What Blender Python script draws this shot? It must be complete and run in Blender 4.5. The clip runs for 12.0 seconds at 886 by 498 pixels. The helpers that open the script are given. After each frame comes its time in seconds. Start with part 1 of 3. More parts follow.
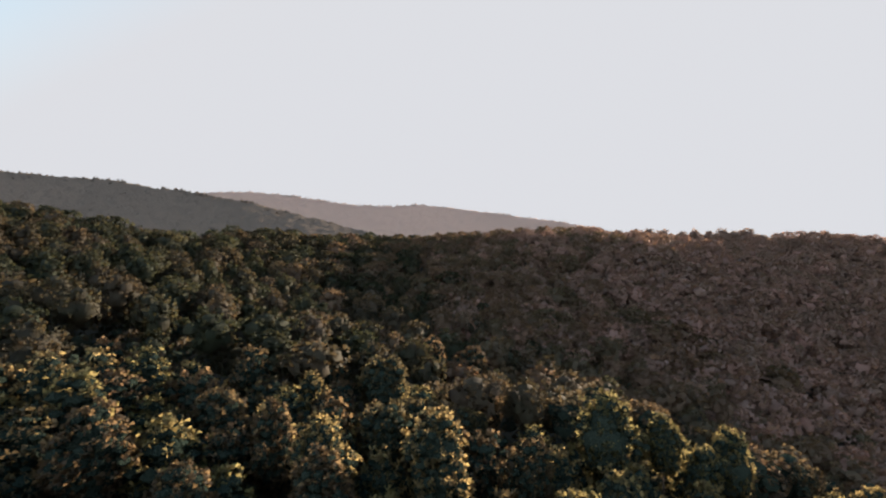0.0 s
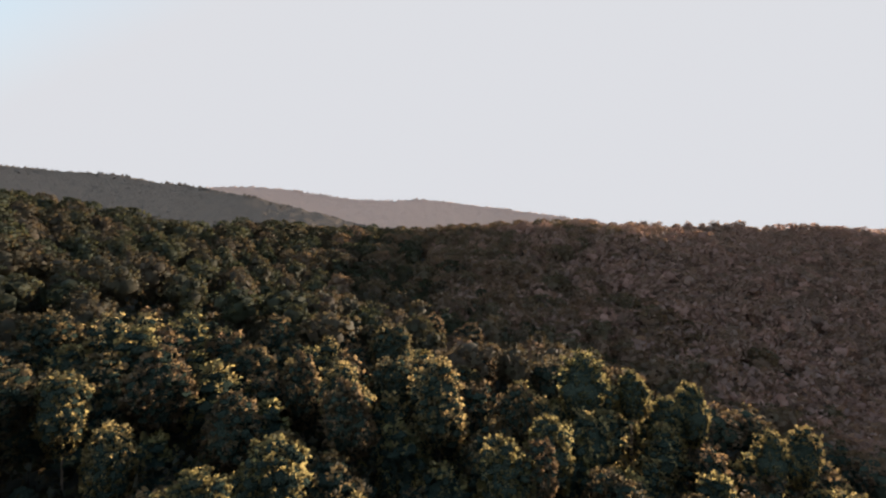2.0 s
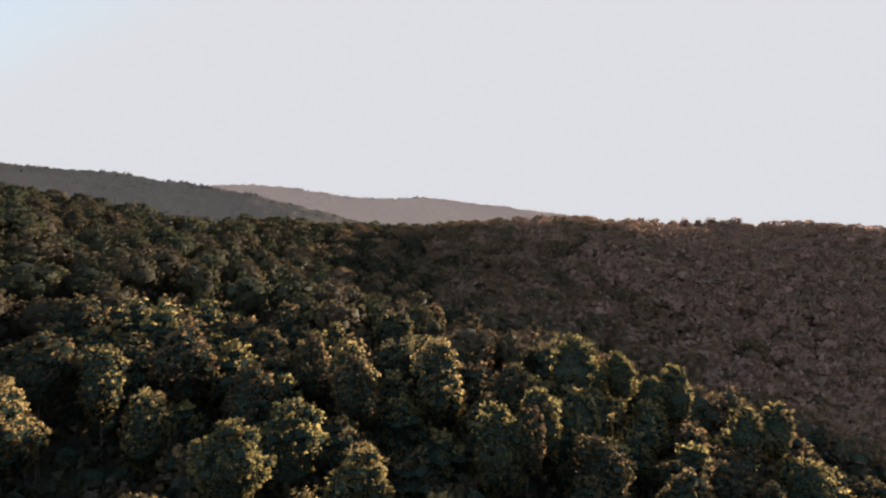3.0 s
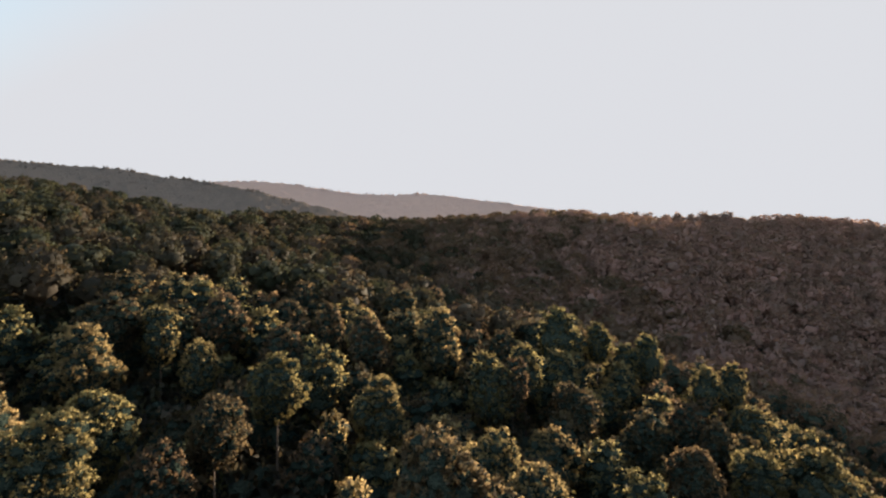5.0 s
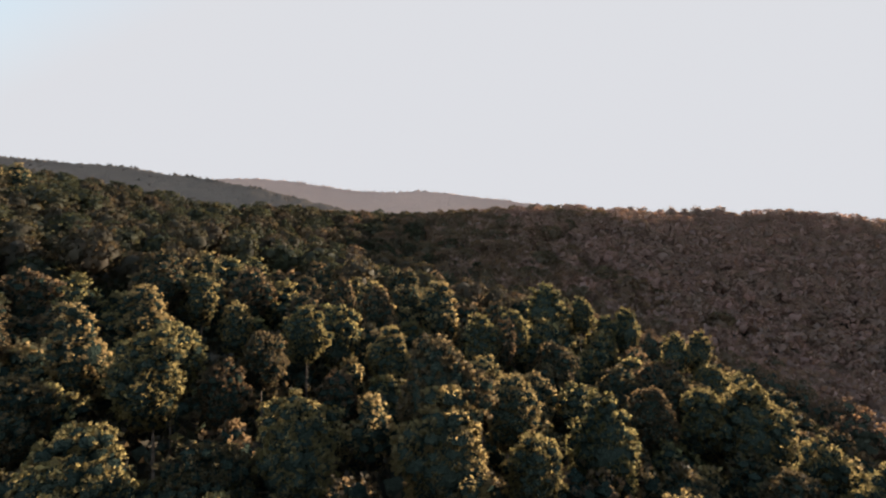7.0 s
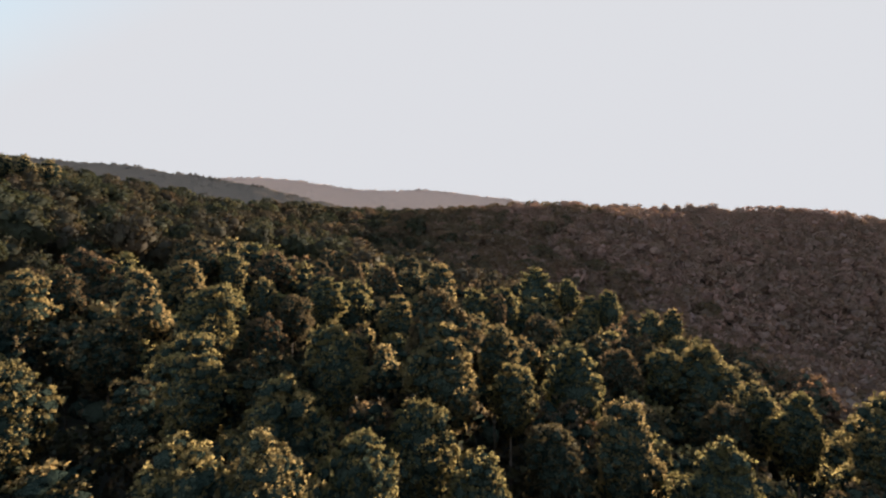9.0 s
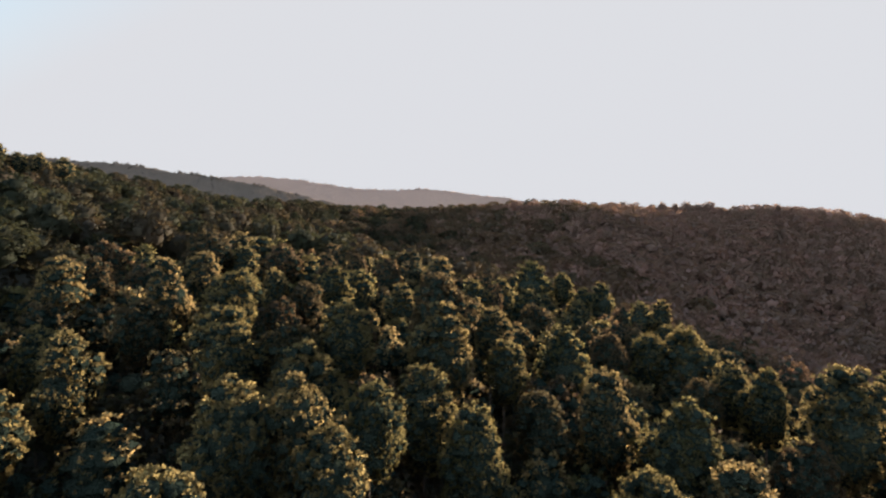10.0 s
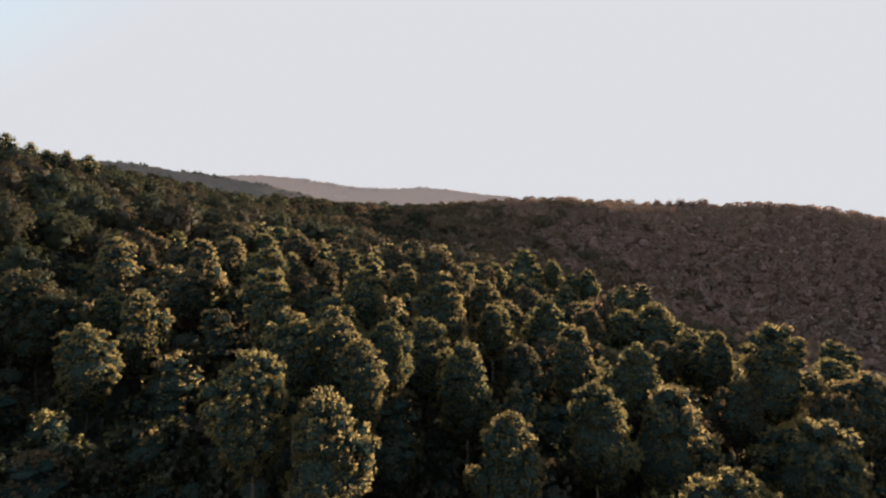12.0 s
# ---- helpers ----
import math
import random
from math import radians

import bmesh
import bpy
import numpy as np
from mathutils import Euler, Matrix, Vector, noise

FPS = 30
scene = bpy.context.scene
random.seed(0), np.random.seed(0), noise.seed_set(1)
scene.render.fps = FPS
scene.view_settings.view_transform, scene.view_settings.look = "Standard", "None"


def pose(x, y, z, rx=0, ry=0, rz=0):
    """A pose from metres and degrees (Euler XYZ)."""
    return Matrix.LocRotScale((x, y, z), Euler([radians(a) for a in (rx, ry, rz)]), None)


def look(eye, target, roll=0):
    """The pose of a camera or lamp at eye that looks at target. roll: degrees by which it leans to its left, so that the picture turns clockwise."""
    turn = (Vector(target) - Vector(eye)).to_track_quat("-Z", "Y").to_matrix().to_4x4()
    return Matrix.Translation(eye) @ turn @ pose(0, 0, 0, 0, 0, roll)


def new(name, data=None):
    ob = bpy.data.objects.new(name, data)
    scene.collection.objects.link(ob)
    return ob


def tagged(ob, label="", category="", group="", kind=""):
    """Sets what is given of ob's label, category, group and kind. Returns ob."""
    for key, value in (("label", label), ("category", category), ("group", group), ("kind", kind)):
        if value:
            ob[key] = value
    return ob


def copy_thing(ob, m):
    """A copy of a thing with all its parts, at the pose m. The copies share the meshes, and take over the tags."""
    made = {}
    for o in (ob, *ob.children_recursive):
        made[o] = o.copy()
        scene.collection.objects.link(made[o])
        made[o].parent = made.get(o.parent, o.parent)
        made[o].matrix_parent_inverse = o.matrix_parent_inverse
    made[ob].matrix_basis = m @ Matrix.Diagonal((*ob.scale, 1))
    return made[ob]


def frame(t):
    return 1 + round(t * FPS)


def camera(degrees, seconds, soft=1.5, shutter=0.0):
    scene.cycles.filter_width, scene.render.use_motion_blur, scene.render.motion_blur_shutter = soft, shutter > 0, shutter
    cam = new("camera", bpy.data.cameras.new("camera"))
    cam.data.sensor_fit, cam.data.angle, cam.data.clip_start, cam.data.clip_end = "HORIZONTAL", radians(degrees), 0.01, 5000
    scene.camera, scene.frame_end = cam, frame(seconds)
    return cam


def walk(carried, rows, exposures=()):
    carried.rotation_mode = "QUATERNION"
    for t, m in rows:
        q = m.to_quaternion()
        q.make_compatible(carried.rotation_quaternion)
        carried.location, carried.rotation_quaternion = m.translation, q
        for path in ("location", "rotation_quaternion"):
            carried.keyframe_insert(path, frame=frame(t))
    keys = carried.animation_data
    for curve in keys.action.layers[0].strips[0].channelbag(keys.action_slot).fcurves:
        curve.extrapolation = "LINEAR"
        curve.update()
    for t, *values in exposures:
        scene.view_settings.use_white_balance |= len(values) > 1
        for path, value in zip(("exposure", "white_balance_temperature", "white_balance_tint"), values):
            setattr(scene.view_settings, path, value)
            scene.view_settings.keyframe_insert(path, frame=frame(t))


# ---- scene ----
cam = camera(86.7, 12.0, soft=2.25)
METRES, EYE, TILT, LEAN, TURN = 55.0, 40.0, 0.0, 0.0, 0.0
ROWS = [
    (0.0, 0.0, 0.0, 0.0, 0.0, 0.0, -0.0),
    (0.5, 0.0004, -0.0367, -0.0086, 0.03, -0.14, -0.02),
    (1.0, 0.0008, -0.0798, -0.019, 0.06, -0.28, -0.0),
    (1.5, 0.0015, -0.1173, -0.0276, 0.08, -0.42, -0.01),
    (2.0, 0.0027, -0.1608, -0.0374, 0.13, -0.6, -0.0),
    (2.5, 0.0026, -0.1978, -0.0463, 0.14, -0.7, -0.0),
    (3.0, 0.004, -0.241, -0.0568, 0.17, -0.82, -0.0),
    (5.0, 0.0047, -0.404, -0.0968, 0.19, -1.2, 0.02),
    (5.5, 0.0057, -0.4412, -0.1077, 0.22, -1.24, 0.03),
    (6.0, 0.0065, -0.4855, -0.1201, 0.22, -1.34, 0.05),
    (6.5, 0.0072, -0.5226, -0.1308, 0.24, -1.38, 0.02),
    (7.0, 0.0081, -0.5669, -0.1438, 0.27, -1.44, 0.03),
    (9.0, 0.0108, -0.7308, -0.1825, 0.33, -1.54, 0.02),
    (9.5, 0.0112, -0.7712, -0.1918, 0.34, -1.57, 0.02),
    (10.0, 0.0118, -0.8115, -0.2007, 0.36, -1.6, 0.0),
    (10.5, 0.0125, -0.8517, -0.2092, 0.36, -1.62, 0.01),
    (11.0, 0.0137, -0.8921, -0.2178, 0.38, -1.64, 0.0),
    (11.5, 0.0152, -0.932, -0.2267, 0.42, -1.7, 0.01),
    (12.0, 0.0166, -0.9715, -0.2352, 0.45, -1.72, 0.01),
]
walk(cam, [(t, pose(0, 0, EYE, TILT, LEAN, TURN) @ pose(METRES * x, METRES * y, METRES * z, 90 + pitch, roll, yaw)) for t, x, y, z, yaw, pitch, roll in ROWS])

# ---- light ----
SUN_TURN, SUN_UP = 37.0, 8.8  # degrees right of straight ahead, degrees above the horizon
SUN_WAY = Vector((math.sin(radians(SUN_TURN)) * math.cos(radians(SUN_UP)), math.cos(radians(SUN_TURN)) * math.cos(radians(SUN_UP)), math.sin(radians(SUN_UP))))
sun = new("sun", bpy.data.lights.new("sun", "SUN"))
sun.data.energy, sun.data.angle, sun.data.color = 3.6, radians(0.6), (1.0, 0.785, 0.57)
scene.view_settings.exposure = 2.35
sun.matrix_world = look(SUN_WAY * 400, (0, 0, 0))

world = bpy.data.worlds.new("hazy_evening_sky")
scene.world = world
world.use_nodes = True
wn, wl = world.node_tree.nodes, world.node_tree.links
wn.clear()


def wmath(op, a, b=None, clamp=False):
    n = wn.new("ShaderNodeMath")
    n.operation, n.use_clamp = op, clamp
    for k, v in enumerate((a, b)):
        if v is None:
            continue
        if isinstance(v, (int, float)):
            n.inputs[k].default_value = v
        else:
            wl.new(v, n.inputs[k])
    return n.outputs[0]


sky = wn.new("ShaderNodeTexSky")
sky.sky_type, sky.sun_disc = "NISHITA", False
sky.sun_elevation, sky.sun_rotation = radians(SUN_UP), radians(SUN_TURN)
sky.dust_density, sky.altitude = 2.0, 2000
clear = wn.new("ShaderNodeBackground")
clear.inputs["Strength"].default_value = 0.14
dusty = wn.new("ShaderNodeVectorMath")  # thin evening haze in the clear part of the sky
dusty.operation = "MULTIPLY"
dusty.inputs[1].default_value = (0.72, 0.90, 0.78)
wl.new(sky.outputs[0], dusty.inputs[0])
wl.new(dusty.outputs[0], clear.inputs["Color"])
haze = wn.new("ShaderNodeBackground")  # bright thin haze on the sun's side of the sky
haze.inputs["Color"].default_value, haze.inputs["Strength"].default_value = (0.725, 0.735, 0.775, 1), 0.196
coord = wn.new("ShaderNodeTexCoord")
towards = wn.new("ShaderNodeVectorMath")
towards.operation = "DOT_PRODUCT"
wl.new(coord.outputs["Generated"], towards.inputs[0])
towards.inputs[1].default_value = SUN_WAY
split = wn.new("ShaderNodeSeparateXYZ")
wl.new(coord.outputs["Generated"], split.inputs[0])
away = wmath("SUBTRACT", wmath("MULTIPLY", split.outputs["Z"], 1.2), wmath("MULTIPLY", towards.outputs["Value"], 0.9))
blue = wmath("POWER", wmath("MULTIPLY", wmath("SUBTRACT", away, 0.06), 2.2, True), 1.5)
mixed = wn.new("ShaderNodeMixShader")
wl.new(blue, mixed.inputs[0])
wl.new(haze.outputs[0], mixed.inputs[1])
wl.new(clear.outputs[0], mixed.inputs[2])
back_fill = wn.new("ShaderNodeBackground")  # unseen bright band low in the sky away from the sun, added as fill
back_fill.inputs["Color"].default_value, back_fill.inputs["Strength"].default_value = (0.81, 0.735, 0.70, 1), 0.67
low_sky = wmath("SUBTRACT", 1.0, wmath("MULTIPLY", split.outputs["Z"], 0.9), True)
behind = wmath("MULTIPLY", wmath("SUBTRACT", 0.0, towards.outputs["Value"]), 2.5, True)
filled_sky = wn.new("ShaderNodeMixShader")
wl.new(wmath("MULTIPLY", low_sky, behind), filled_sky.inputs[0])
wl.new(mixed.outputs[0], filled_sky.inputs[1])
wl.new(back_fill.outputs[0], filled_sky.inputs[2])
wout = wn.new("ShaderNodeOutputWorld")
wl.new(filled_sky.outputs[0], wout.inputs[0])


# ---- materials ----
def node_material(name):
    mat = bpy.data.materials.new(name)
    mat.use_nodes = True
    mat.node_tree.nodes.clear()
    return mat, mat.node_tree.nodes, mat.node_tree.links


def ramp(nodes, stops):
    n = nodes.new("ShaderNodeValToRGB")
    while len(n.color_ramp.elements) < len(stops):
        n.color_ramp.elements.new(0.5)
    for e, (at, colour) in zip(n.color_ramp.elements, stops):
        e.position, e.color = at, (*colour, 1)
    return n


def foliage(name, tones, spread, through_light, tree_random, clump=0.2):
    """Leaves or needles: tone by tree, by patch and by clump; some sunlight passes through."""
    mat, nodes, links = node_material(name)
    geo = nodes.new("ShaderNodeNewGeometry")
    pick = nodes.new("ShaderNodeMath")
    pick.operation = "MULTIPLY_ADD"
    links.new(geo.outputs["Random Per Island"], pick.inputs[0])
    pick.inputs[1].default_value = spread
    if tree_random:
        kind = nodes.new("ShaderNodeObjectInfo").outputs["Random"]
    else:
        own = nodes.new("ShaderNodeAttribute")  # each tree of a wood has its own tone
        own.attribute_name = "tone"
        kind = own.outputs["Fac"]
    scaled = nodes.new("ShaderNodeMath")
    scaled.operation = "MULTIPLY"
    links.new(kind, scaled.inputs[0])
    scaled.inputs[1].default_value = 1.0 - spread
    links.new(scaled.outputs[0], pick.inputs[2])
    tone = ramp(nodes, tones)
    links.new(pick.outputs[0], tone.inputs[0])
    shell = nodes.new("ShaderNodeBsdfPrincipled")
    shell.inputs["Roughness"].default_value = 0.8 if through_light else 1.0
    shell.inputs["Specular IOR Level"].default_value = 0.10 if through_light else 0.0
    links.new(tone.outputs[0], shell.inputs["Base Color"])
    tips = nodes.new("ShaderNodeTexNoise")
    tips.inputs["Scale"].default_value, tips.inputs["Detail"].default_value = 1 / clump, 4.0
    links.new(geo.outputs["Position"], tips.inputs["Vector"])
    relief = nodes.new("ShaderNodeBump")
    relief.inputs["Strength"].default_value, relief.inputs["Distance"].default_value = 0.6 if through_light else 1.0, max(clump, 0.25 if through_light else 0.5)
    links.new(tips.outputs["Fac"], relief.inputs["Height"])
    links.new(relief.outputs[0], shell.inputs["Normal"])
    glow = nodes.new("ShaderNodeBsdfTranslucent")
    passed = nodes.new("ShaderNodeVectorMath")
    passed.operation = "MULTIPLY"
    passed.inputs[1].default_value = (5.6, 4.6, 3.2)
    links.new(tone.outputs[0], passed.inputs[0])
    links.new(passed.outputs[0], glow.inputs["Color"])
    mix = nodes.new("ShaderNodeMixShader")
    mix.inputs[0].default_value = through_light
    links.new(shell.outputs[0], mix.inputs[1])
    links.new(glow.outputs[0], mix.inputs[2])
    out = nodes.new("ShaderNodeOutputMaterial")
    links.new(mix.outputs[0], out.inputs[0])
    return mat


def rough(name, stops, scale, bump=0.3):
    mat, nodes, links = node_material(name)
    geo = nodes.new("ShaderNodeNewGeometry")
    grain = nodes.new("ShaderNodeTexNoise")
    grain.inputs["Scale"].default_value, grain.inputs["Detail"].default_value = scale, 6.0
    links.new(geo.outputs["Position"], grain.inputs["Vector"])
    tone = ramp(nodes, stops)
    links.new(grain.outputs["Fac"], tone.inputs[0])
    relief = nodes.new("ShaderNodeBump")
    relief.inputs["Strength"].default_value = bump
    links.new(grain.outputs["Fac"], relief.inputs["Height"])
    shell = nodes.new("ShaderNodeBsdfPrincipled")
    shell.inputs["Roughness"].default_value = 0.9
    links.new(tone.outputs[0], shell.inputs["Base Color"])
    links.new(relief.outputs[0], shell.inputs["Normal"])
    out = nodes.new("ShaderNodeOutputMaterial")
    links.new(shell.outputs[0], out.inputs[0])
    return mat


PINE = [(0, (0.052, 0.055, 0.034)), (0.4, (0.066, 0.065, 0.040)), (0.7, (0.078, 0.073, 0.047)), (1, (0.094, 0.082, 0.057))]
OAK = [(0, (0.040, 0.041, 0.029)), (0.5, (0.053, 0.046, 0.035)), (1, (0.066, 0.051, 0.041))]
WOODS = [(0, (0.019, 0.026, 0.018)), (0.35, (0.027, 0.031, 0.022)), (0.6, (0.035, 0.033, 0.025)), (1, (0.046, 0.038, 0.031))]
# oak browns, paled and reddened in two steps to hold the sunlit haze
HALF_PALED = [(0, (0.054, 0.052, 0.038)), (0.4, (0.080, 0.064, 0.049)), (1, (0.106, 0.074, 0.060))]
HAZE_PALED = [(0, (0.138, 0.106, 0.094)), (0.5, (0.172, 0.124, 0.113)), (1, (0.208, 0.142, 0.132))]
pine_needles = foliage("pine_needles", PINE, 0.25, 0.56, True)
oak_leaves = foliage("oak_leaves", OAK, 0.25, 0.40, True)
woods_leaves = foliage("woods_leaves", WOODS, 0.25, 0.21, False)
half_paled_leaves = foliage("half_paled_leaves", HALF_PALED, 0.2, 0.24, False, 0.8)
haze_paled_leaves = foliage("haze_paled_leaves", HAZE_PALED, 0.2, 0.2, False, 0.8)
# far leaf colours, greyed and lightened to stand in for distance haze
DISTANT_HAZED = [(0, (0.112, 0.094, 0.082)), (0.5, (0.128, 0.106, 0.093)), (1, (0.144, 0.118, 0.104))]
distant_hazed_leaves = foliage("distant_hazed_leaves", DISTANT_HAZED, 0.3, 0.0, False, 3.0)
FAR_HAZED = [(0, (0.345, 0.250, 0.215)), (0.5, (0.375, 0.272, 0.235)), (1, (0.400, 0.292, 0.255))]
far_hazed_leaves = foliage("far_hazed_leaves", FAR_HAZED, 0.3, 0.0, False, 3.0)
# dark teal of a crown's shaded depths, put into the colour of its core
CORE_SHADE = [(0, (0.020, 0.030, 0.026)), (0.5, (0.029, 0.040, 0.033)), (1, (0.042, 0.050, 0.040))]
shade_core = foliage("shade_core", CORE_SHADE, 0.2, 0.0, False)
bark = rough("bark", [(0.3, (0.03, 0.022, 0.017)), (0.7, (0.085, 0.062, 0.048))], 3.0)
litter = rough("forest_floor", [(0.3, (0.018, 0.020, 0.015)), (0.7, (0.046, 0.040, 0.030))], 0.4)

# ---- the lie of the land ----
CANOPY = 15.0  # usual height of the trees over the ground
HILLS = [(-200, 0, 49.0), (-200, 140, 29.7), (-100, 60, 14.4), (-90, 150, 10.7), (-80, 240, 21.6), (0, 60, 2.9), (0, 160, -0.9), (20, 270, 26.0), (60, 100, -3.7), (90, 0, -20.4), (120, 270, 12.5), (150, 120, -36.7), (220, 300, 30.4), (0, -60, 0.9), (-100, -60, 5.3), (260, 0, -31.6), (60, 380, 1.3), (-150, 360, 21.5), (240, 420, 4.6), (50, 30, 16.8), (110, 190, 13.3), (210, 210, -2.1), (310, 300, 17.2), (-190, 240, 15.1), (72, 200, 18.9), (25, 205, -14.9)]
HILL_BASE, HILL_SPREAD = 10.7, 65.0
# crests of the two far ranges: across, height
NEAR_RANGE = [(-1500, 235), (-803, 178), (-680, 168), (-598, 163), (-526, 149), (-465, 143), (-393, 128), (-352, 122), (-229, 92), (-107, 58), (0, 20), (120, 0)]
FAR_RANGE = [(-1500, 170), (-629, 176), (-476, 178), (-393, 171), (-310, 158), (-227, 145), (-130, 142), (-61, 146), (8, 140), (105, 127), (230, 112), (369, 91), (425, 72), (700, 40), (1500, 30)]


def canopy(x, y):
    """Height of the top of the forest over any place."""
    x, y = np.asarray(x, float), np.asarray(y, float)
    z = np.full(np.broadcast(x, y).shape, HILL_BASE)
    for cx, cy, h in HILLS:
        z = z + h * np.exp(-((x - cx) ** 2 + (y - cy) ** 2) / (2 * HILL_SPREAD ** 2))
    for crest, at, wide in ((NEAR_RANGE, 850, 230), (FAR_RANGE, 1150, 260)):
        top = np.interp(x, [c[0] for c in crest], [c[1] for c in crest])
        rise = np.clip(1 - np.abs(y - at) / wide, 0, 1)
        rise = rise * (1.35 - 0.35 * rise)
        folds = 1 + 0.10 * np.sin(x / 47.0 + y / 90.0) * (1 - rise)
        z = np.where(rise > 0, np.maximum(z, 10 + (top - 10) * rise * folds), z)
    return z


def ground_at(x, y):
    """The ground lies deepest below the tall pines of the near slope; the woods across the valley are lower."""
    x, y = np.asarray(x, float), np.asarray(y, float)
    return canopy(x, y) - CANOPY + 3.5 * np.clip(np.maximum((y - 110) / 50, (x - 58) / 20), 0, 1)


def mesh_object(name, verts, faces, material, smooth=False):
    me = bpy.data.meshes.new(name)
    me.from_pydata(np.asarray(verts).tolist(), [], np.asarray(faces).tolist())
    me.materials.append(material)
    if smooth:
        me.polygons.foreach_set("use_smooth", [True] * len(me.polygons))
    me.update()
    return new(name, me)


def part(name, verts, faces, material, parent, label="", smooth=False):
    ob = mesh_object(name, verts, faces, material, smooth)
    ob.parent = parent
    return tagged(ob, label)


def spaced(near, far, fine, coarse, lo, hi):
    return np.concatenate([np.arange(lo, near, coarse), np.arange(near, far, fine), np.arange(far, hi + 1, coarse)])


gx = spaced(-280, 360, 16, 40, -2600, 2600)
gy = spaced(-160, 420, 16, 30, -600, 4200)
GX, GY = np.meshgrid(gx, gy)
gv = np.stack([GX.ravel(), GY.ravel(), ground_at(GX, GY).ravel()], 1)
nx, ny = len(gx), len(gy)
first = (np.arange(ny - 1)[:, None] * nx + np.arange(nx - 1)[None]).ravel()
gf = np.stack([first, first + 1, first + nx + 1, first + nx], 1)
tagged(mesh_object("ground", gv, gf, litter, True), "dark leaf-littered forest floor of the wooded hills", "ground", kind="structure")


# ---- trees ----
def unit(v):
    return v / np.maximum(np.linalg.norm(v, axis=-1, keepdims=True), 1e-6)


def tufts(rng, centres, ways, sizes, blades, broad, loose=0.25):
    """Rosettes of needles or leaves: each blade a kite that widens outwards from the twig."""
    n = len(centres)
    d = unit(ways[:, None] * 0.55 + rng.normal(size=(n, blades, 3)) * 0.75)
    s = sizes[:, None, None] * rng.uniform(0.65, 1.15, (n, blades, 1))
    side = unit(np.cross(d, rng.normal(size=(n, blades, 3)))) * s * broad
    c = centres[:, None]
    v = np.stack([c + d * s * 0.05, c + d * s * 0.75 + side, c + d * s * 0.85 - side], 2)
    out = unit(ways[:, None] * 0.5 + d * loose + rng.normal(size=(n, blades, 3)) * loose)
    return v.reshape(-1, 3), np.arange(n * blades * 3).reshape(-1, 3), np.repeat(out.reshape(-1, 3), 3, axis=0)


def knobs(rng, centre, size, flat, out, count, blades, reach, broad):
    """The leafy knobs at the twig ends of one bough, thickest on its outer and upper side."""
    d = unit(rng.normal(size=(count, 3)) + np.asarray(out) * 0.8 + (0, 0, 0.35))
    spot = centre + d * size * rng.uniform(0.72, 1.04, (count, 1)) * (1, 1, flat)
    return tufts(rng, spot, unit(d * 0.8 + out), rng.uniform(0.75, 1.25, count) * reach, blades, broad)


def heart(centre, shape, size, out=(0, 0, 0)):
    v = shape[0] * size
    return v + centre, shape[1], unit(unit(v) * 0.55 + out)


def leafy(leaves, cores):
    """Joins leaf pieces and the solid cores inside: corners, faces, the ways in which the masses face, and which faces
    are core.
    """
    pieces = leaves + cores
    inside = np.repeat([0, 1], [sum(len(p[1]) for p in leaves), sum(len(p[1]) for p in cores)])
    n = np.cumsum([0] + [len(p[0]) for p in pieces])
    return np.concatenate([p[0] for p in pieces]), np.concatenate([p[1] + k for p, k in zip(pieces, n)]), np.concatenate([p[2] for p in pieces]), inside


def face_out(me, ways, inside, within):
    me.materials.append(within)
    me.polygons.foreach_set("material_index", np.ascontiguousarray(inside, np.int32))
    me.polygons.foreach_set("use_smooth", np.ones(len(me.polygons), bool))
    me.attributes.new("custom_normal", "FLOAT_VECTOR", "POINT").data.foreach_set("vector", np.ascontiguousarray(ways, np.float32).ravel())
    me.update()


def ball(fine):
    bm = bmesh.new()
    bmesh.ops.create_icosphere(bm, subdivisions=fine, radius=1)
    v, f = np.array([p.co for p in bm.verts]), np.array([[p.index for p in q.verts] for q in bm.faces])
    bm.free()
    return v, f


BALL, MASS = ball(1), ball(2)
OCTA = (np.array([(1, 0, 0), (-1, 0, 0), (0, 1, 0), (0, -1, 0), (0, 0, 1), (0, 0, -1)], float), np.array([(0, 2, 4), (2, 1, 4), (1, 3, 4), (3, 0, 4), (2, 0, 5), (1, 2, 5), (3, 1, 5), (0, 3, 5)]))


def tube(path, radii, sides=6):
    path = np.asarray(path, float)
    rings = []
    for k, p in enumerate(path):
        d = unit(path[min(k + 1, len(path) - 1)] - path[max(k - 1, 0)])
        a = unit(np.cross(d, (0.31, 0.95, 0.05)))
        b = np.cross(d, a)
        t = np.arange(sides) * 2 * np.pi / sides
        rings.append(p + radii[k] * (np.cos(t)[:, None] * a + np.sin(t)[:, None] * b))
    v = np.concatenate(rings)
    f = [(k * sides + i, k * sides + (i + 1) % sides, (k + 1) * sides + (i + 1) % sides, (k + 1) * sides + i) for k in range(len(path) - 1) for i in range(sides)]
    return v, f


def joined(pieces):
    vs, fs, n = [], [], 0
    for v, f in pieces:
        vs.append(v)
        fs += [tuple(int(i) + n for i in q) for q in f]
        n += len(v)
    return np.concatenate(vs), fs


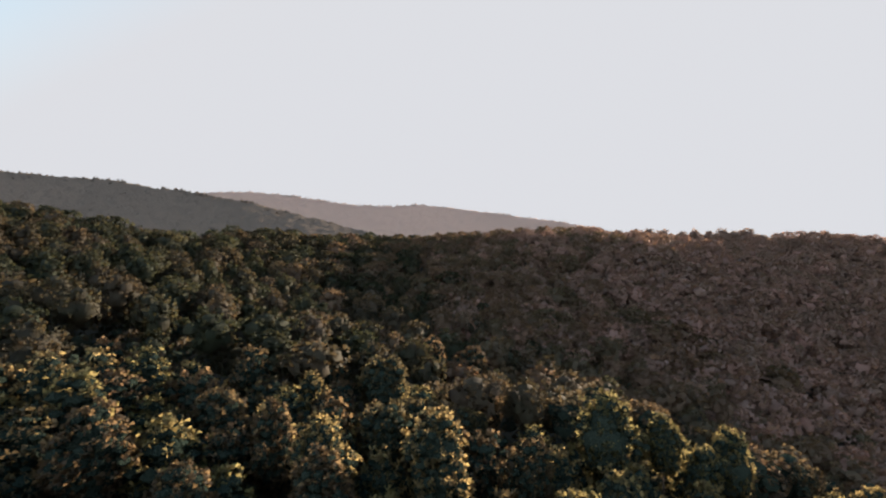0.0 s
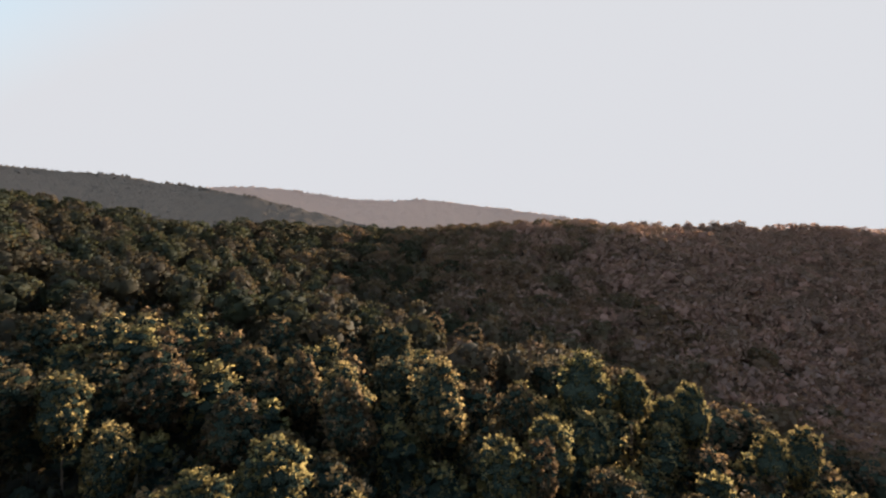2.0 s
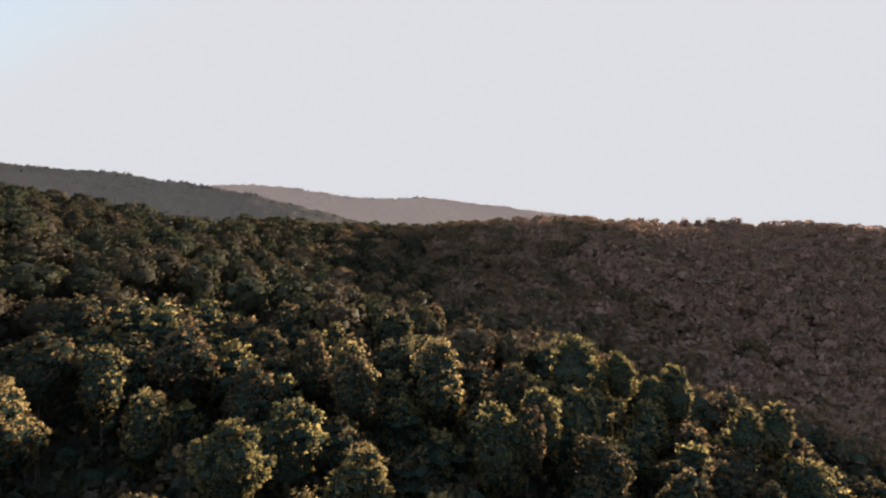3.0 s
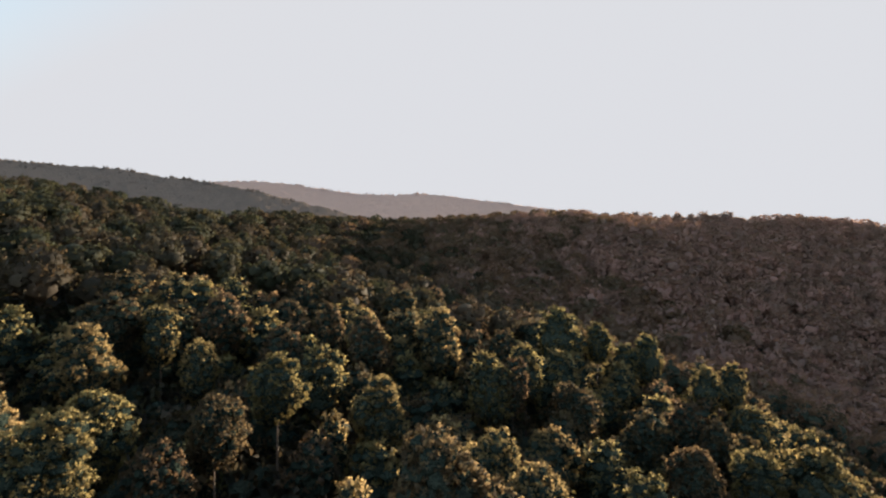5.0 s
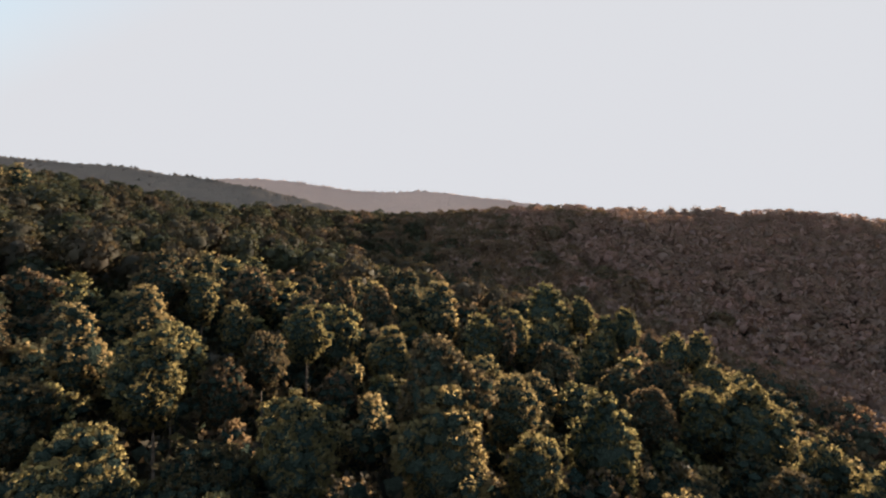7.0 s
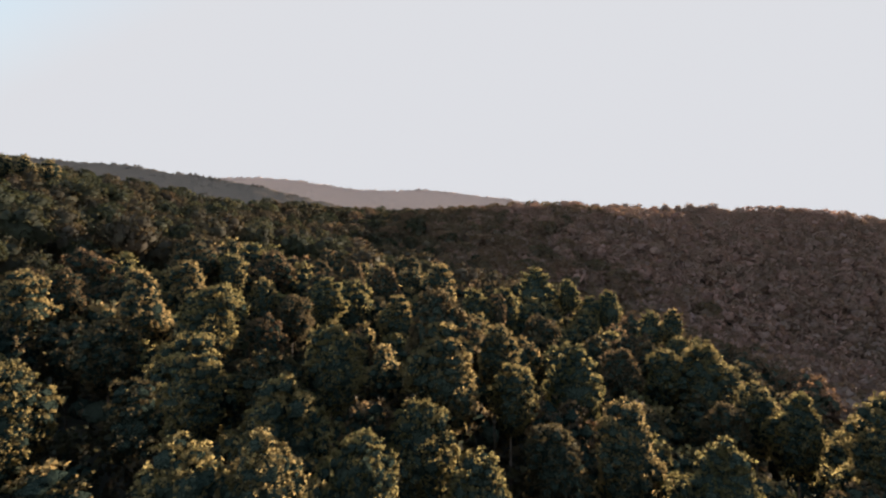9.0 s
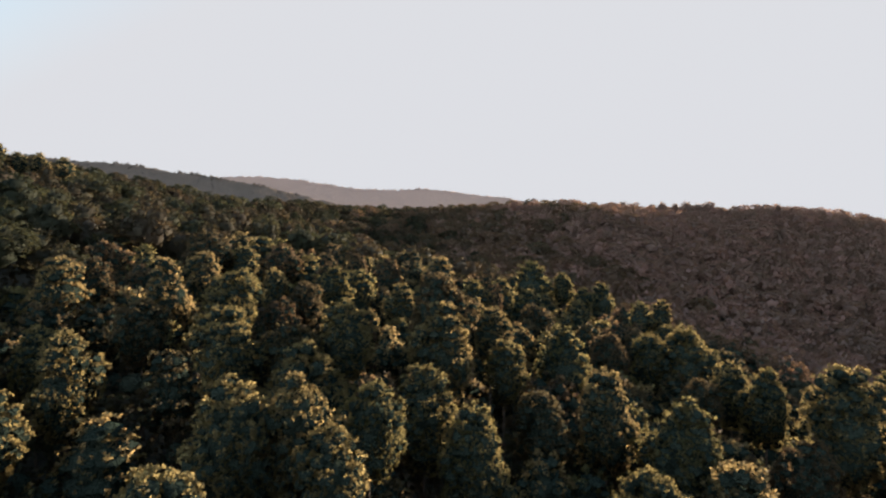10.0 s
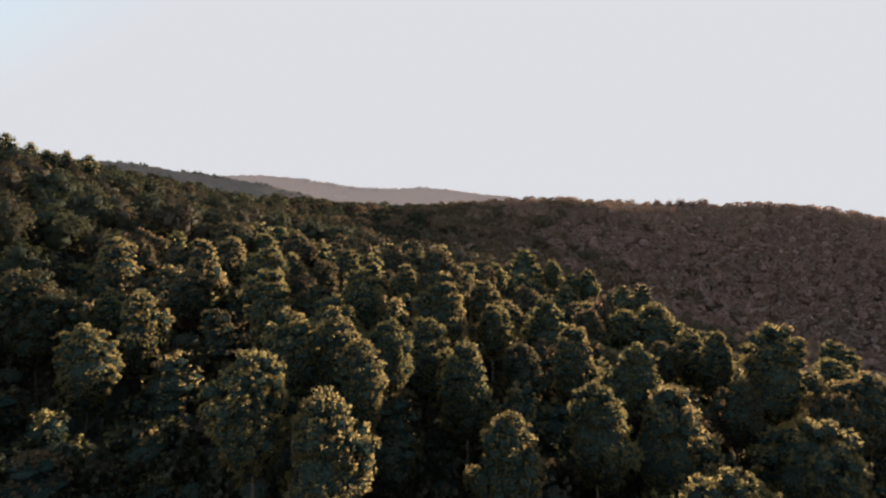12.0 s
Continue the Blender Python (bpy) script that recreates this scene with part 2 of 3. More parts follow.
def lobes(rng, kind, high, wide, coarse):
    """The boughs of one crown, swelling into rounded sub-crowns: centre, size and flatness of the leafy mass at the end of each."""
    out = []
    pine = kind == "pine"
    low = high - wide * (rng.uniform(1.95, 2.45) if pine else rng.uniform(1.8, 2.2))
    tiers = 6 if coarse else 9
    blunt, round_off = (rng.uniform(1.5, 2.5), rng.uniform(0.50, 0.60)) if pine else (rng.uniform(2.2, 3.2), rng.uniform(0.5, 0.6))
    swells = unit(rng.normal(size=(7, 3)) + (0, 0, 0.4))
    for k in range(tiers):
        f = (k + 0.4) / tiers
        z = low + (high - low) * f
        r = wide * (1 - f ** blunt) ** round_off * (0.58 + 0.42 * min(1, f * 2.6))
        s = rng.uniform(0.66, 0.80) * (1.3 if coarse else 1)
        count = max(4, int(round(2 * math.pi * r * 0.85 / (1.7 * s))))
        turn = rng.uniform(0, 6.28)
        for i in range(count):
            t = turn + (i + rng.uniform(-0.3, 0.3)) * 2 * math.pi / count
            d = unit(np.array((math.cos(t) * r, math.sin(t) * r, (f - 0.4) * (high - low))))
            swell = np.exp(((swells @ d).max() - 1) * 7)
            q = max(0.2, r * (0.64 + 0.56 * swell) - s * rng.uniform(0.5, 0.95))
            out.append((q * math.cos(t), q * math.sin(t), z + rng.uniform(-0.3, 0.3) + 0.55 * swell, s * rng.uniform(0.8, 1.25), 0.8))
    for _ in range(3):
        out.append((rng.uniform(-0.5, 0.5), rng.uniform(-0.5, 0.5), high - rng.uniform(0.7, 1.1), rng.uniform(0.6, 0.75), 0.95))
    return low, out


def build_tree(seed, kind, high=25.0, wide=3.6, each=26, blades=12, reach=0.235, leaf=None):
    """Trunk, limbs and a crown of boughs, each bough clad in leafy knobs."""
    rng = np.random.default_rng(seed)
    tree = new("pine_tree" if kind == "pine" else "oak_tree")
    low, masses = lobes(rng, kind, high, wide, each < 6)
    lean = rng.uniform(-0.35, 0.35, 2)
    stem = [(lean[0] * f * f, lean[1] * f * f, high * f * 0.93 - 0.6 * (f == 0)) for f in (0, 0.2, 0.45, 0.7, 1)]
    wood = [tube(stem, [0.27, 0.21, 0.16, 0.10, 0.03], 7)]
    for k, (x, y, z, s, flat) in enumerate(masses):
        if k % 4 == 0 and math.hypot(x, y) > 1.0:
            z0 = max(low * 0.85, z - math.hypot(x, y) * rng.uniform(0.25, 0.6))
            wood.append(tube([(0, 0, z0), (x * 0.5, y * 0.5, z0 + (z - z0) * 0.35), (x, y, z)], [0.07, 0.05, 0.02], 3))
    v, f = joined(wood)
    part("trunk", v, f, bark, tree, "rough brown bark", True)
    middle = np.array((0, 0, low + (high - low) * 0.35))
    full = each > 8
    leaves, cores = [], []
    for x, y, z, s, flat in masses:
        c = np.array((x, y, z))
        out = unit(c - middle)
        leaves.append(knobs(rng, c, s, flat, out, max(3, int(round(each * s * s))), blades, reach, 0.26 if kind == "pine" else 0.34))
        core = BALL if full else OCTA
        cores.append(heart(c - out * s * 0.12, core, rng.uniform(0.75, 1.0, (len(core[0]), 1)) * s * 0.84 * np.array((1, 1, flat)), out))
    # the dense middle of the crown
    spread = max(math.hypot(x, y) for x, y, z, s, flat in masses)
    deep = (high - low) / 2
    for up, across, tall in ((0.36, 0.44, 0.38), (-0.08, 0.62, 0.50), (-0.5, 0.56, 0.36)):
        bulk = MASS if full else BALL
        cores.append(heart((0, 0, low + deep * (1 + up)), bulk, rng.uniform(0.86, 1.06, (len(bulk[0]), 1)) * np.array((spread * across, spread * across, deep * tall)) * 1.08))
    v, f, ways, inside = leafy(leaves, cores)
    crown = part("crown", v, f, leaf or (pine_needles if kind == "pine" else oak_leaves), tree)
    face_out(crown.data, ways, inside, leaf or shade_core)
    if kind == "pine":
        tagged(tree, "tall pine with rounded olive-green needle crown on the slope", "tree", "pines on the slope")
    else:
        tagged(tree, "broad round-crowned oak with brownish-green leaves on the slope", "tree", "oaks on the slope")
    return tree


HIGH, WIDE = 25.0, 3.6
models = {"near pine": [build_tree(10 + k, "pine", HIGH, WIDE) for k in range(7)], "near oak": [build_tree(40 + k, "oak", HIGH, WIDE) for k in range(4)],
          "pine": [build_tree(90 + k, "pine", HIGH, WIDE, 19, 11, 0.285) for k in range(6)], "oak": [build_tree(100 + k, "oak", HIGH, WIDE, 19, 11, 0.285) for k in range(5)],
          "far pine": [build_tree(60 + k, "pine", HIGH, WIDE, 8.5, 8, 0.46) for k in range(5)], "far oak": [build_tree(70 + k, "oak", HIGH, WIDE, 8.5, 8, 0.46) for k in range(5)],
          "crest oak": [build_tree(80 + k, "oak", HIGH, WIDE, 5, 8, 0.6, haze_paled_leaves) for k in range(4)],
          "near low pine": [build_tree(110 + k, "pine", HIGH, WIDE, 5.9, 10, 0.34) for k in range(4)], "near low oak": [build_tree(120 + k, "oak", HIGH, WIDE, 5.9, 10, 0.34) for k in range(4)],
          "low pine": [build_tree(20 + k, "pine", HIGH, WIDE, 4.2, 6, 0.58) for k in range(5)], "low oak": [build_tree(50 + k, "oak", HIGH, WIDE, 4.2, 6, 0.58) for k in range(5)]}
used = set()
places = []


def stand(kind, x, y, top, wide, rng):
    """One tree, rooted in the slope, with its top at the given height and its crown so wide across."""
    shapes = models["near " + kind if kind.startswith("low") and y < 0 else ("far " if y > 24 else "near " if y < -3 else "") + kind if kind in ("pine", "oak") else kind]
    ob = shapes[int(rng.integers(len(shapes)))]
    base = float(ground_at(x, y))
    size = wide / 2 / WIDE * (1.10 if "pine" in kind else 1.04)
    tall = max(size * rng.uniform(0.95, 1.1), (top - base + 0.3) / HIGH)
    m = Matrix.LocRotScale((x, y, top - tall * HIGH), Euler((0, 0, rng.uniform(0, 6.28))), (size * rng.uniform(0.92, 1.14), size * rng.uniform(0.92, 1.14), tall))
    if ob in used:
        ob = copy_thing(ob, m @ Matrix.Diagonal((*[1 / k for k in ob.scale], 1)))
    else:
        used.add(ob)
        ob.matrix_basis = m
    places.append((x, y))
    build = "slender" if wide < 4.7 else "broad" if wide > 6.4 else "tall"
    if y > 250:
        words = build.replace("tall", "rounded") + " brown oak on the crest of the ridge, haze painted in"
        group = "trees on the ridge crest"
    elif x < -90:
        words, group = "small dark pine breaking the skyline of the slope", "pines on the skyline"
    elif kind.startswith("low"):
        words = "shaded %s standing low between taller trees on the slope" % ("brownish-green oak" if "oak" in kind else "dark green pine")
        group = "lower trees on the slope"
    elif kind == "pine":
        words, group = build + " pine with olive-green crown rimmed by low sun on the slope", "pines on the slope"
    else:
        words, group = build.replace("tall", "round-crowned") + " oak with brownish-green leaves in low sun on the slope", "oaks on the slope"
    tagged(ob, words, "tree", group)


# trees that stand out, each with its place, top and crown width
rng = np.random.default_rng(5)
stand("pine", -5.3, -29.9, 18.7, 5.4, rng)
stand("pine", 2.6, -15.4, 17.8, 5.5, rng)
stand("pine", 18, -11.3, 16.4, 6.1, rng)
stand("pine", 18.8, -15.6, 14.4, 7.1, rng)
stand("pine", 11.8, -20.1, 16, 5.4, rng)
stand("pine", 35.6, -3.8, 17, 7.8, rng)
stand("pine", 33.8, 3.4, 15, 5.2, rng)
stand("pine", 33.7, 9.3, 13.6, 5.4, rng)
stand("pine", -7.5, -6.7, 23.3, 5.2, rng)
stand("pine", -0.3, 43.6, 24.4, 7, rng)
stand("pine", 18.5, 53.2, 23, 7, rng)
stand("pine", 32.8, 18, 16, 7.7, rng)
stand("pine", -27, -11, 21.6, 5.2, rng)
stand("pine", -9.6, -28.8, 20.6, 5, rng)
stand("pine", 30.7, -15.6, 11.6, 7.6, rng)
stand("pine", -1, -10.2, 18.9, 5.2, rng)
stand("pine", -15, -11.2, 23.5, 4.8, rng)
stand("pine", -31.3, 9, 25.8, 5.8, rng)
stand("pine", 14.2, 9.2, 17.8, 6.6, rng)
stand("pine", 14, -6.1, 17.3, 6.1, rng)
stand("pine", -3.7, -18.4, 20.3, 3.8, rng)
stand("pine", -12.5, 24.9, 23.4, 5.4, rng)
stand("pine", 5.1, 29.7, 21.4, 5.6, rng)
stand("pine", 10.3, 35.3, 21.2, 5.5, rng)
stand("oak", 8.2, 31.5, 20.6, 5, rng)
stand("pine", 3.6, 8.8, 21.2, 4.6, rng)
stand("pine", 5.4, 5.4, 20.9, 4.6, rng)
stand("pine", 33.6, 54.7, 18.5, 5.8, rng)
stand("pine", 42.3, 46.1, 16.1, 5, rng)
stand("pine", 37.6, 44.6, 16, 5, rng)
stand("pine", 28.5, 51.7, 17.8, 5.5, rng)
stand("pine", 24.8, 52.9, 20.8, 4.4, rng)
stand("pine", 29.2, 20.4, 14.7, 5.9, rng)
stand("pine", 35.6, 23.6, 15.1, 6.4, rng)
stand("pine", 39.4, 37.4, 12.7, 5.2, rng)
stand("oak", 31.2, 30.6, 13.2, 6, rng)
stand("oak", 23.5, 31.9, 13.8, 6.8, rng)
stand("oak", 23.6, 20.5, 14.8, 6, rng)
stand("oak", 15.4, 32.2, 17.1, 6, rng)
stand("pine", 10.3, 22.9, 15.9, 6.1, rng)
stand("pine", 6.2, -0.7, 18.8, 4.4, rng)
stand("oak", 30.2, 35.2, 13.2, 5.8, rng)
stand("oak", 25.3, 37.8, 12.4, 6, rng)
stand("oak", 32.3, 26.8, 13.3, 5.6, rng)
stand("oak", 28, 5.8, 13.2, 5, rng)
stand("oak", 29.3, -8.1, 12.3, 5.4, rng)
stand("pine", 47, 2.9, 11.8, 6.4, rng)
stand("oak", 38.6, -7.8, 11.2, 5.2, rng)
stand("pine", 4.8, -24.3, 15.4, 4.8, rng)
stand("oak", 8.9, -5.9, 15.6, 5.2, rng)
stand("pine", 44, -6, 12.6, 6.1, rng)
stand("pine", 17.6, -27, 13.2, 5.9, rng)
stand("pine", 56.9, 14, 11.2, 5.4, rng)
stand("pine", -40.3, 4.4, 26.2, 5.8, rng)
stand("oak", -40.7, 10.2, 26, 5, rng)
stand("oak", -36, -12, 23.4, 7.5, rng)
stand("pine", -33, -6.8, 21.2, 4.4, rng)
stand("pine", -27.4, -17.2, 19.6, 4.6, rng)
stand("pine", -22.6, 7.6, 24.6, 5.5, rng)
stand("oak", -11.3, -9.1, 22, 5, rng)
stand("pine", -9.3, -13, 21.2, 6.8, rng)
stand("pine", -5.5, 19.9, 21.8, 5.2, rng)
stand("pine", 0.5, -2.7, 22.3, 6, rng)
stand("pine", -33.4, 21.6, 26.2, 5.6, rng)
stand("pine", -20.4, 1.7, 25.1, 5, rng)
stand("pine", -14.4, 18.3, 24.3, 4.4, rng)
stand("oak", -16.3, 11.2, 23.2, 4.8, rng)
stand("oak", -17.4, 6.1, 21.7, 4.4, rng)
stand("oak", -16, 45, 24.9, 6.3, rng)
stand("oak", -7.8, 63, 24.6, 7, rng)
stand("oak", -50.8, 27, 27.2, 7.5, rng)
stand("oak", -45.5, 45.5, 29, 7.4, rng)
stand("oak", -28.6, 37.6, 26.8, 7, rng)
stand("oak", -19.7, 34.4, 23.7, 6.4, rng)
stand("pine", -25.8, 27.1, 23.5, 5, rng)
stand("pine", -31.3, 29.4, 26.9, 4.6, rng)
stand("oak", -36, 28, 28.2, 5.6, rng)
stand("pine", -10.8, 40.9, 24.9, 5.4, rng)
stand("oak", -19, 71, 25.3, 7.5, rng)
stand("oak", -1.9, 88.2, 22.5, 7, rng)
stand("oak", 6.7, 69, 19.4, 6, rng)
stand("oak", 2.8, 55.5, 20.7, 6, rng)
stand("oak", 8.5, 45.8, 20.9, 6.4, rng)
stand("oak", 5.8, 91, 20.5, 7, rng)
stand("oak", -8.9, 35.2, 24.6, 5.6, rng)
stand("oak", -23.2, 49.2, 24.8, 6.8, rng)
stand("oak", -28, -1, 22.6, 5.2, rng)
stand("pine", -9.4, -22.3, 21.7, 5.0, rng)
stand("pine", -6.8, -21.6, 21.9, 5.2, rng)
stand("pine", -4.7, -23.6, 19.9, 4.4, rng)
stand("low oak", -3.1, -20.8, 15.4, 5.2, rng)
# pines and oaks that break the skyline of the near slope and of the ridge
stand("low pine", -112, 67, 53, 4.4, rng)
stand("low pine", -108.5, 70, 51.3, 4.6, rng)
stand("low pine", -107, 73, 49.8, 4.2, rng)
stand("low pine", -105, 77.5, 50.2, 5, rng)
stand("low pine", -101, 80, 49.6, 5, rng)
stand("crest oak", 112, 272, 50.2, 12.4, rng)
stand("crest oak", 120, 274, 50.8, 10.2, rng)
stand("crest oak", 127, 272, 49.2, 12.6, rng)
stand("crest oak", 139, 273, 48.8, 11.4, rng)
stand("crest oak", 147, 274, 49.7, 13, rng)
stand("crest oak", 155, 273, 49.4, 9.5, rng)
stand("crest oak", 164, 275, 50.3, 13, rng)
stand("crest oak", 173, 277, 49.5, 11, rng)
stand("crest oak", 181, 279, 50.2, 12.8, rng)
stand("crest oak", 92, 272, 50, 10, rng)
stand("crest oak", 101, 271, 49.6, 8.8, rng)
stand("crest oak", 84, 272, 49.8, 6.2, rng)
stand("crest oak", 60, 268, 48.8, 10, rng)
stand("crest oak", 40, 266, 48.8, 9.4, rng)


def in_stand(x, y):
    """The stretch of slope whose trees are built one by one."""
    return -46 < y < 62 and -46 < x < 62 and abs(x) < 13 + 0.97 * (y + 53)


# the trees between them
rng = np.random.default_rng(7)
taken = {}


def free(x, y, gap):
    k = (int(x // 6), int(y // 6))
    near = [p for i in (-1, 0, 1) for j in (-1, 0, 1) for p in taken.get((k[0] + i, k[1] + j), ())]
    return all((x - a) ** 2 + (y - b) ** 2 > gap * gap for a, b in near)


def take(x, y):
    taken.setdefault((int(x // 6), int(y // 6)), []).append((x, y))


for x, y in places:
    take(x, y)
fill = []
for _ in range(85000):
    x, y = rng.uniform(-230, 330), rng.uniform(-75, 292)
    if not -0.96 * (y + 56) - 14 < x < 0.96 * (y + 56) + 45:
        continue
    if x < -95 and y > 165:  # behind the shoulder of the near slope
        continue
    if free(x, y, 4.5 if in_stand(x, y) else 5.5):
        take(x, y)
        fill.append((x, y))
woods, around = [], []
for x, y in fill:
    top = float(canopy(x, y)) + ((rng.uniform(-7.8, -3.6) if y < 36 else rng.uniform(-5.5, -1.0)) if in_stand(x, y) else rng.uniform(-2.0, 0.9) + (1.7 if x < 85 else 0) if y >= 258 else rng.uniform(-2.8, 1.8) if y >= 150 else rng.uniform(-4.0, 2.0))
    if in_stand(x, y):
        if x < -4 and y < -14:
            top -= 1.5
        stand("low pine" if rng.uniform() < 0.5 else "low oak", x, y, top, rng.uniform(4.9, 7.2), rng)
    else:
        woods.append((x, y, top))


for _ in range(3000):
    x, y = rng.uniform(-100, 100), rng.uniform(-95, 40)
    if abs(x) > 18 + 0.96 * max(y + 56, 0) and (y < -66 or abs(x) > 17) and free(x, y, 6.2):
        take(x, y)
        around.append((x, y, float(canopy(x, y)) - rng.uniform(2.0, 5.0)))


# ---- woods further off ----


def wood_crown(rng, high, wide, deep, bulges, each, blades, size, core=0.62, dense=1.0):
    """One tree of the woods, cut down to the leafy bulges that show from afar."""
    half = np.array((wide / 2, wide / 2, deep / 2))
    mid = np.array((0, 0, high - deep / 2))
    leaves, hearts = [], []
    for k in range(bulges):
        up = 1.0 if k == 0 else rng.uniform(-0.35, 0.95)
        t, flat = k * 2.4 + rng.uniform(-0.5, 0.5), math.sqrt(1 - up * up)
        d = np.array((flat * math.cos(t), flat * math.sin(t), up))
        r = wide * rng.uniform(0.19, 0.29)
        c = mid + d * (half * rng.uniform(0.9, 1.1) - r * 0.8)
        leaves.append(knobs(rng, c, r, 0.85, d, each, blades, size, 0.36))
        core_shape = BALL if bulges > 7 else OCTA
        hearts.append(heart(c - d * r * 0.1, core_shape, r * dense * rng.uniform(0.60, 0.72, (len(core_shape[0]), 1)), d))
    leaves.append(knobs(rng, mid, wide * 0.37, deep / wide, (0, 0, 0.2), 2 * each, blades, size * 1.1, 0.36))
    hearts.append(heart(mid - (0, 0, deep * 0.06), BALL, half * core * rng.uniform(0.9, 1.05, (len(BALL[0]), 1))))
    return leafy(leaves, hearts)


def dome_crown(rng, high, wide, deep, count, blades, size, body=MASS, fill=0.82):
    """One tree of the far woods: a lumpy dome, all its surface set with leafy twigs."""
    half = np.array((wide / 2, wide / 2, deep / 2))
    mid = np.array((0, 0, high - deep / 2))
    swells = unit(rng.normal(size=(7, 3)) + (0, 0, 0.6))

    def surface(d):
        return mid + d * half * (0.74 + 0.26 * np.exp(((d @ swells.T).max(1, keepdims=True) - 1) * 6))

    d = unit(rng.normal(size=(count, 3)) + (0, 0, 0.5))
    leaves = [tufts(rng, surface(d) - d * 0.3 * size, d, rng.uniform(0.7, 1.25, count) * size, blades, 0.40, 0.25)]
    return leafy(leaves, [((surface(body[0]) - mid) * fill + mid, body[1], unit(body[0] + (0, 0, 0.3)))])


def plant(name, spots, shapes, leaves, label, rng, lift=0.0, inside_leaves=None):
    vs, fs, ns, within, tones, n = [], [], [], [], [], 0
    for x, y, top in spots:
        v, f, ways, inside = shapes[int(rng.integers(len(shapes)))]
        t, s = rng.uniform(0, 6.28), rng.uniform(0.75, 1.3)
        w = v * (s, s, 1)
        vs.append(np.stack([w[:, 0] * math.cos(t) - w[:, 1] * math.sin(t) + x, w[:, 0] * math.sin(t) + w[:, 1] * math.cos(t) + y, w[:, 2] + top - HIGH], 1))
        ns.append(np.stack([ways[:, 0] * math.cos(t) - ways[:, 1] * math.sin(t), ways[:, 0] * math.sin(t) + ways[:, 1] * math.cos(t), ways[:, 2]], 1))
        fs.append(f + n)
        within.append(inside)
        tones.append(np.full(len(v), rng.uniform()))
        n += len(v)
    v, f = np.concatenate(vs), np.concatenate(fs)
    me = bpy.data.meshes.new(name)
    me.vertices.add(len(v))
    me.vertices.foreach_set("co", v.ravel())
    me.loops.add(f.size)
    me.loops.foreach_set("vertex_index", f.ravel().astype(np.int32))
    me.polygons.add(len(f))
    me.polygons.foreach_set("loop_start", np.arange(0, f.size, 3, dtype=np.int32))
    me.materials.append(leaves)
    me.update(calc_edges=True)
    me.attributes.new("tone", "FLOAT", "POINT").data.foreach_set("value", np.concatenate(tones).astype(np.float32))
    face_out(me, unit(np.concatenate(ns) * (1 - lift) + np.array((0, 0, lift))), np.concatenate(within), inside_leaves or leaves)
    return tagged(new(name, me), label, "forest", kind="stuff")


rng = np.random.default_rng(11)
bushes = [dome_crown(rng, HIGH, 7.0, 6.0, 32, 3, 0.84, BALL, 0.42) for _ in range(8)]
thickets = [dome_crown(rng, HIGH, 7.0, 6.0, 190, 3, 0.48, BALL, 0.36) for _ in range(8)]
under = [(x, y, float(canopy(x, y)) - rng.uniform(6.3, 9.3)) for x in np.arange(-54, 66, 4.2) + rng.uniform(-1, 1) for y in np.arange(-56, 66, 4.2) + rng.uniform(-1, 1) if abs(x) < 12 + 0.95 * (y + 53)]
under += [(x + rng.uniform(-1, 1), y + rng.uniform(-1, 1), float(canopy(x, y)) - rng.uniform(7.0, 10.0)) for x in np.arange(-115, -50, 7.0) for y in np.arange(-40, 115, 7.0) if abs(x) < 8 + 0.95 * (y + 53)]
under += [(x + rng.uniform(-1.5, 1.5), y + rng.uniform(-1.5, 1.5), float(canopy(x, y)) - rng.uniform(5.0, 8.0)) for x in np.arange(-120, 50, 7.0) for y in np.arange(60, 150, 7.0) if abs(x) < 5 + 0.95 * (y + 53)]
plant("undergrowth", [u for u in under if u[1] >= -4], bushes, woods_leaves, "dark shaded undergrowth filling the gaps below the trees", rng, 0.0, shade_core)
plant("thickets", [u for u in under if u[1] < -4], thickets, woods_leaves, "dark leafy thickets in the shade below the pines", rng, 0.0, shade_core)
shapes = [wood_crown(rng, HIGH, 7.6, 8.5, 11, 13, 7, 0.54, 0.54, 0.92) for _ in range(16)]
domes = [dome_crown(rng, HIGH, 9.6, 8.6, 130, 3, 1.24, BALL, 0.60) for _ in range(16)]
fillers = [dome_crown(rng, HIGH, 8.0, 6.0, 40, 3, 1.35, BALL, 0.56) for _ in range(8)]
crest_shapes = [wood_crown(rng, HIGH, 8.6, 9.0, 7, 6, 5, 0.8, 0.6, 0.95) for _ in range(12)]
plant("surrounding_woods", around, crest_shapes, woods_leaves, "dense mixed woods on the slope below the flight", rng, 0.0, shade_core)


def mix_at(x, y):
    """0: green pines and oaks, 1: russet oaks half paled by painted haze, 2: brown oaks fully paled, which take over
    towards the valley and the ridge.
    """
    d = x / 100 + 0.55 * min(1, max(0, (y - 70) / 110)) + rng.uniform(-0.4, 0.4)
    return 0 if d < 0.25 else 1 if d < 1.08 else 2


crest = [(x, y, float(canopy(x, y)) + rng.uniform(-4.5, -1.5)) for x in np.arange(-110, 240, 6.5) for y in (264, 271)]
crest += [(x, 274 + rng.uniform(-2, 4), 48.6 + rng.uniform(-0.8, 0.9)) for x in np.arange(103, 188, 4.5)]  # crowns that close the crest where it is highest
mixed_woods = [(*w, mix_at(w[0], w[1])) for w in woods + crest]


def of_mix(which, near, far):
    return [w[:3] for w in mixed_woods if near <= w[1] < far and w[3] == which]


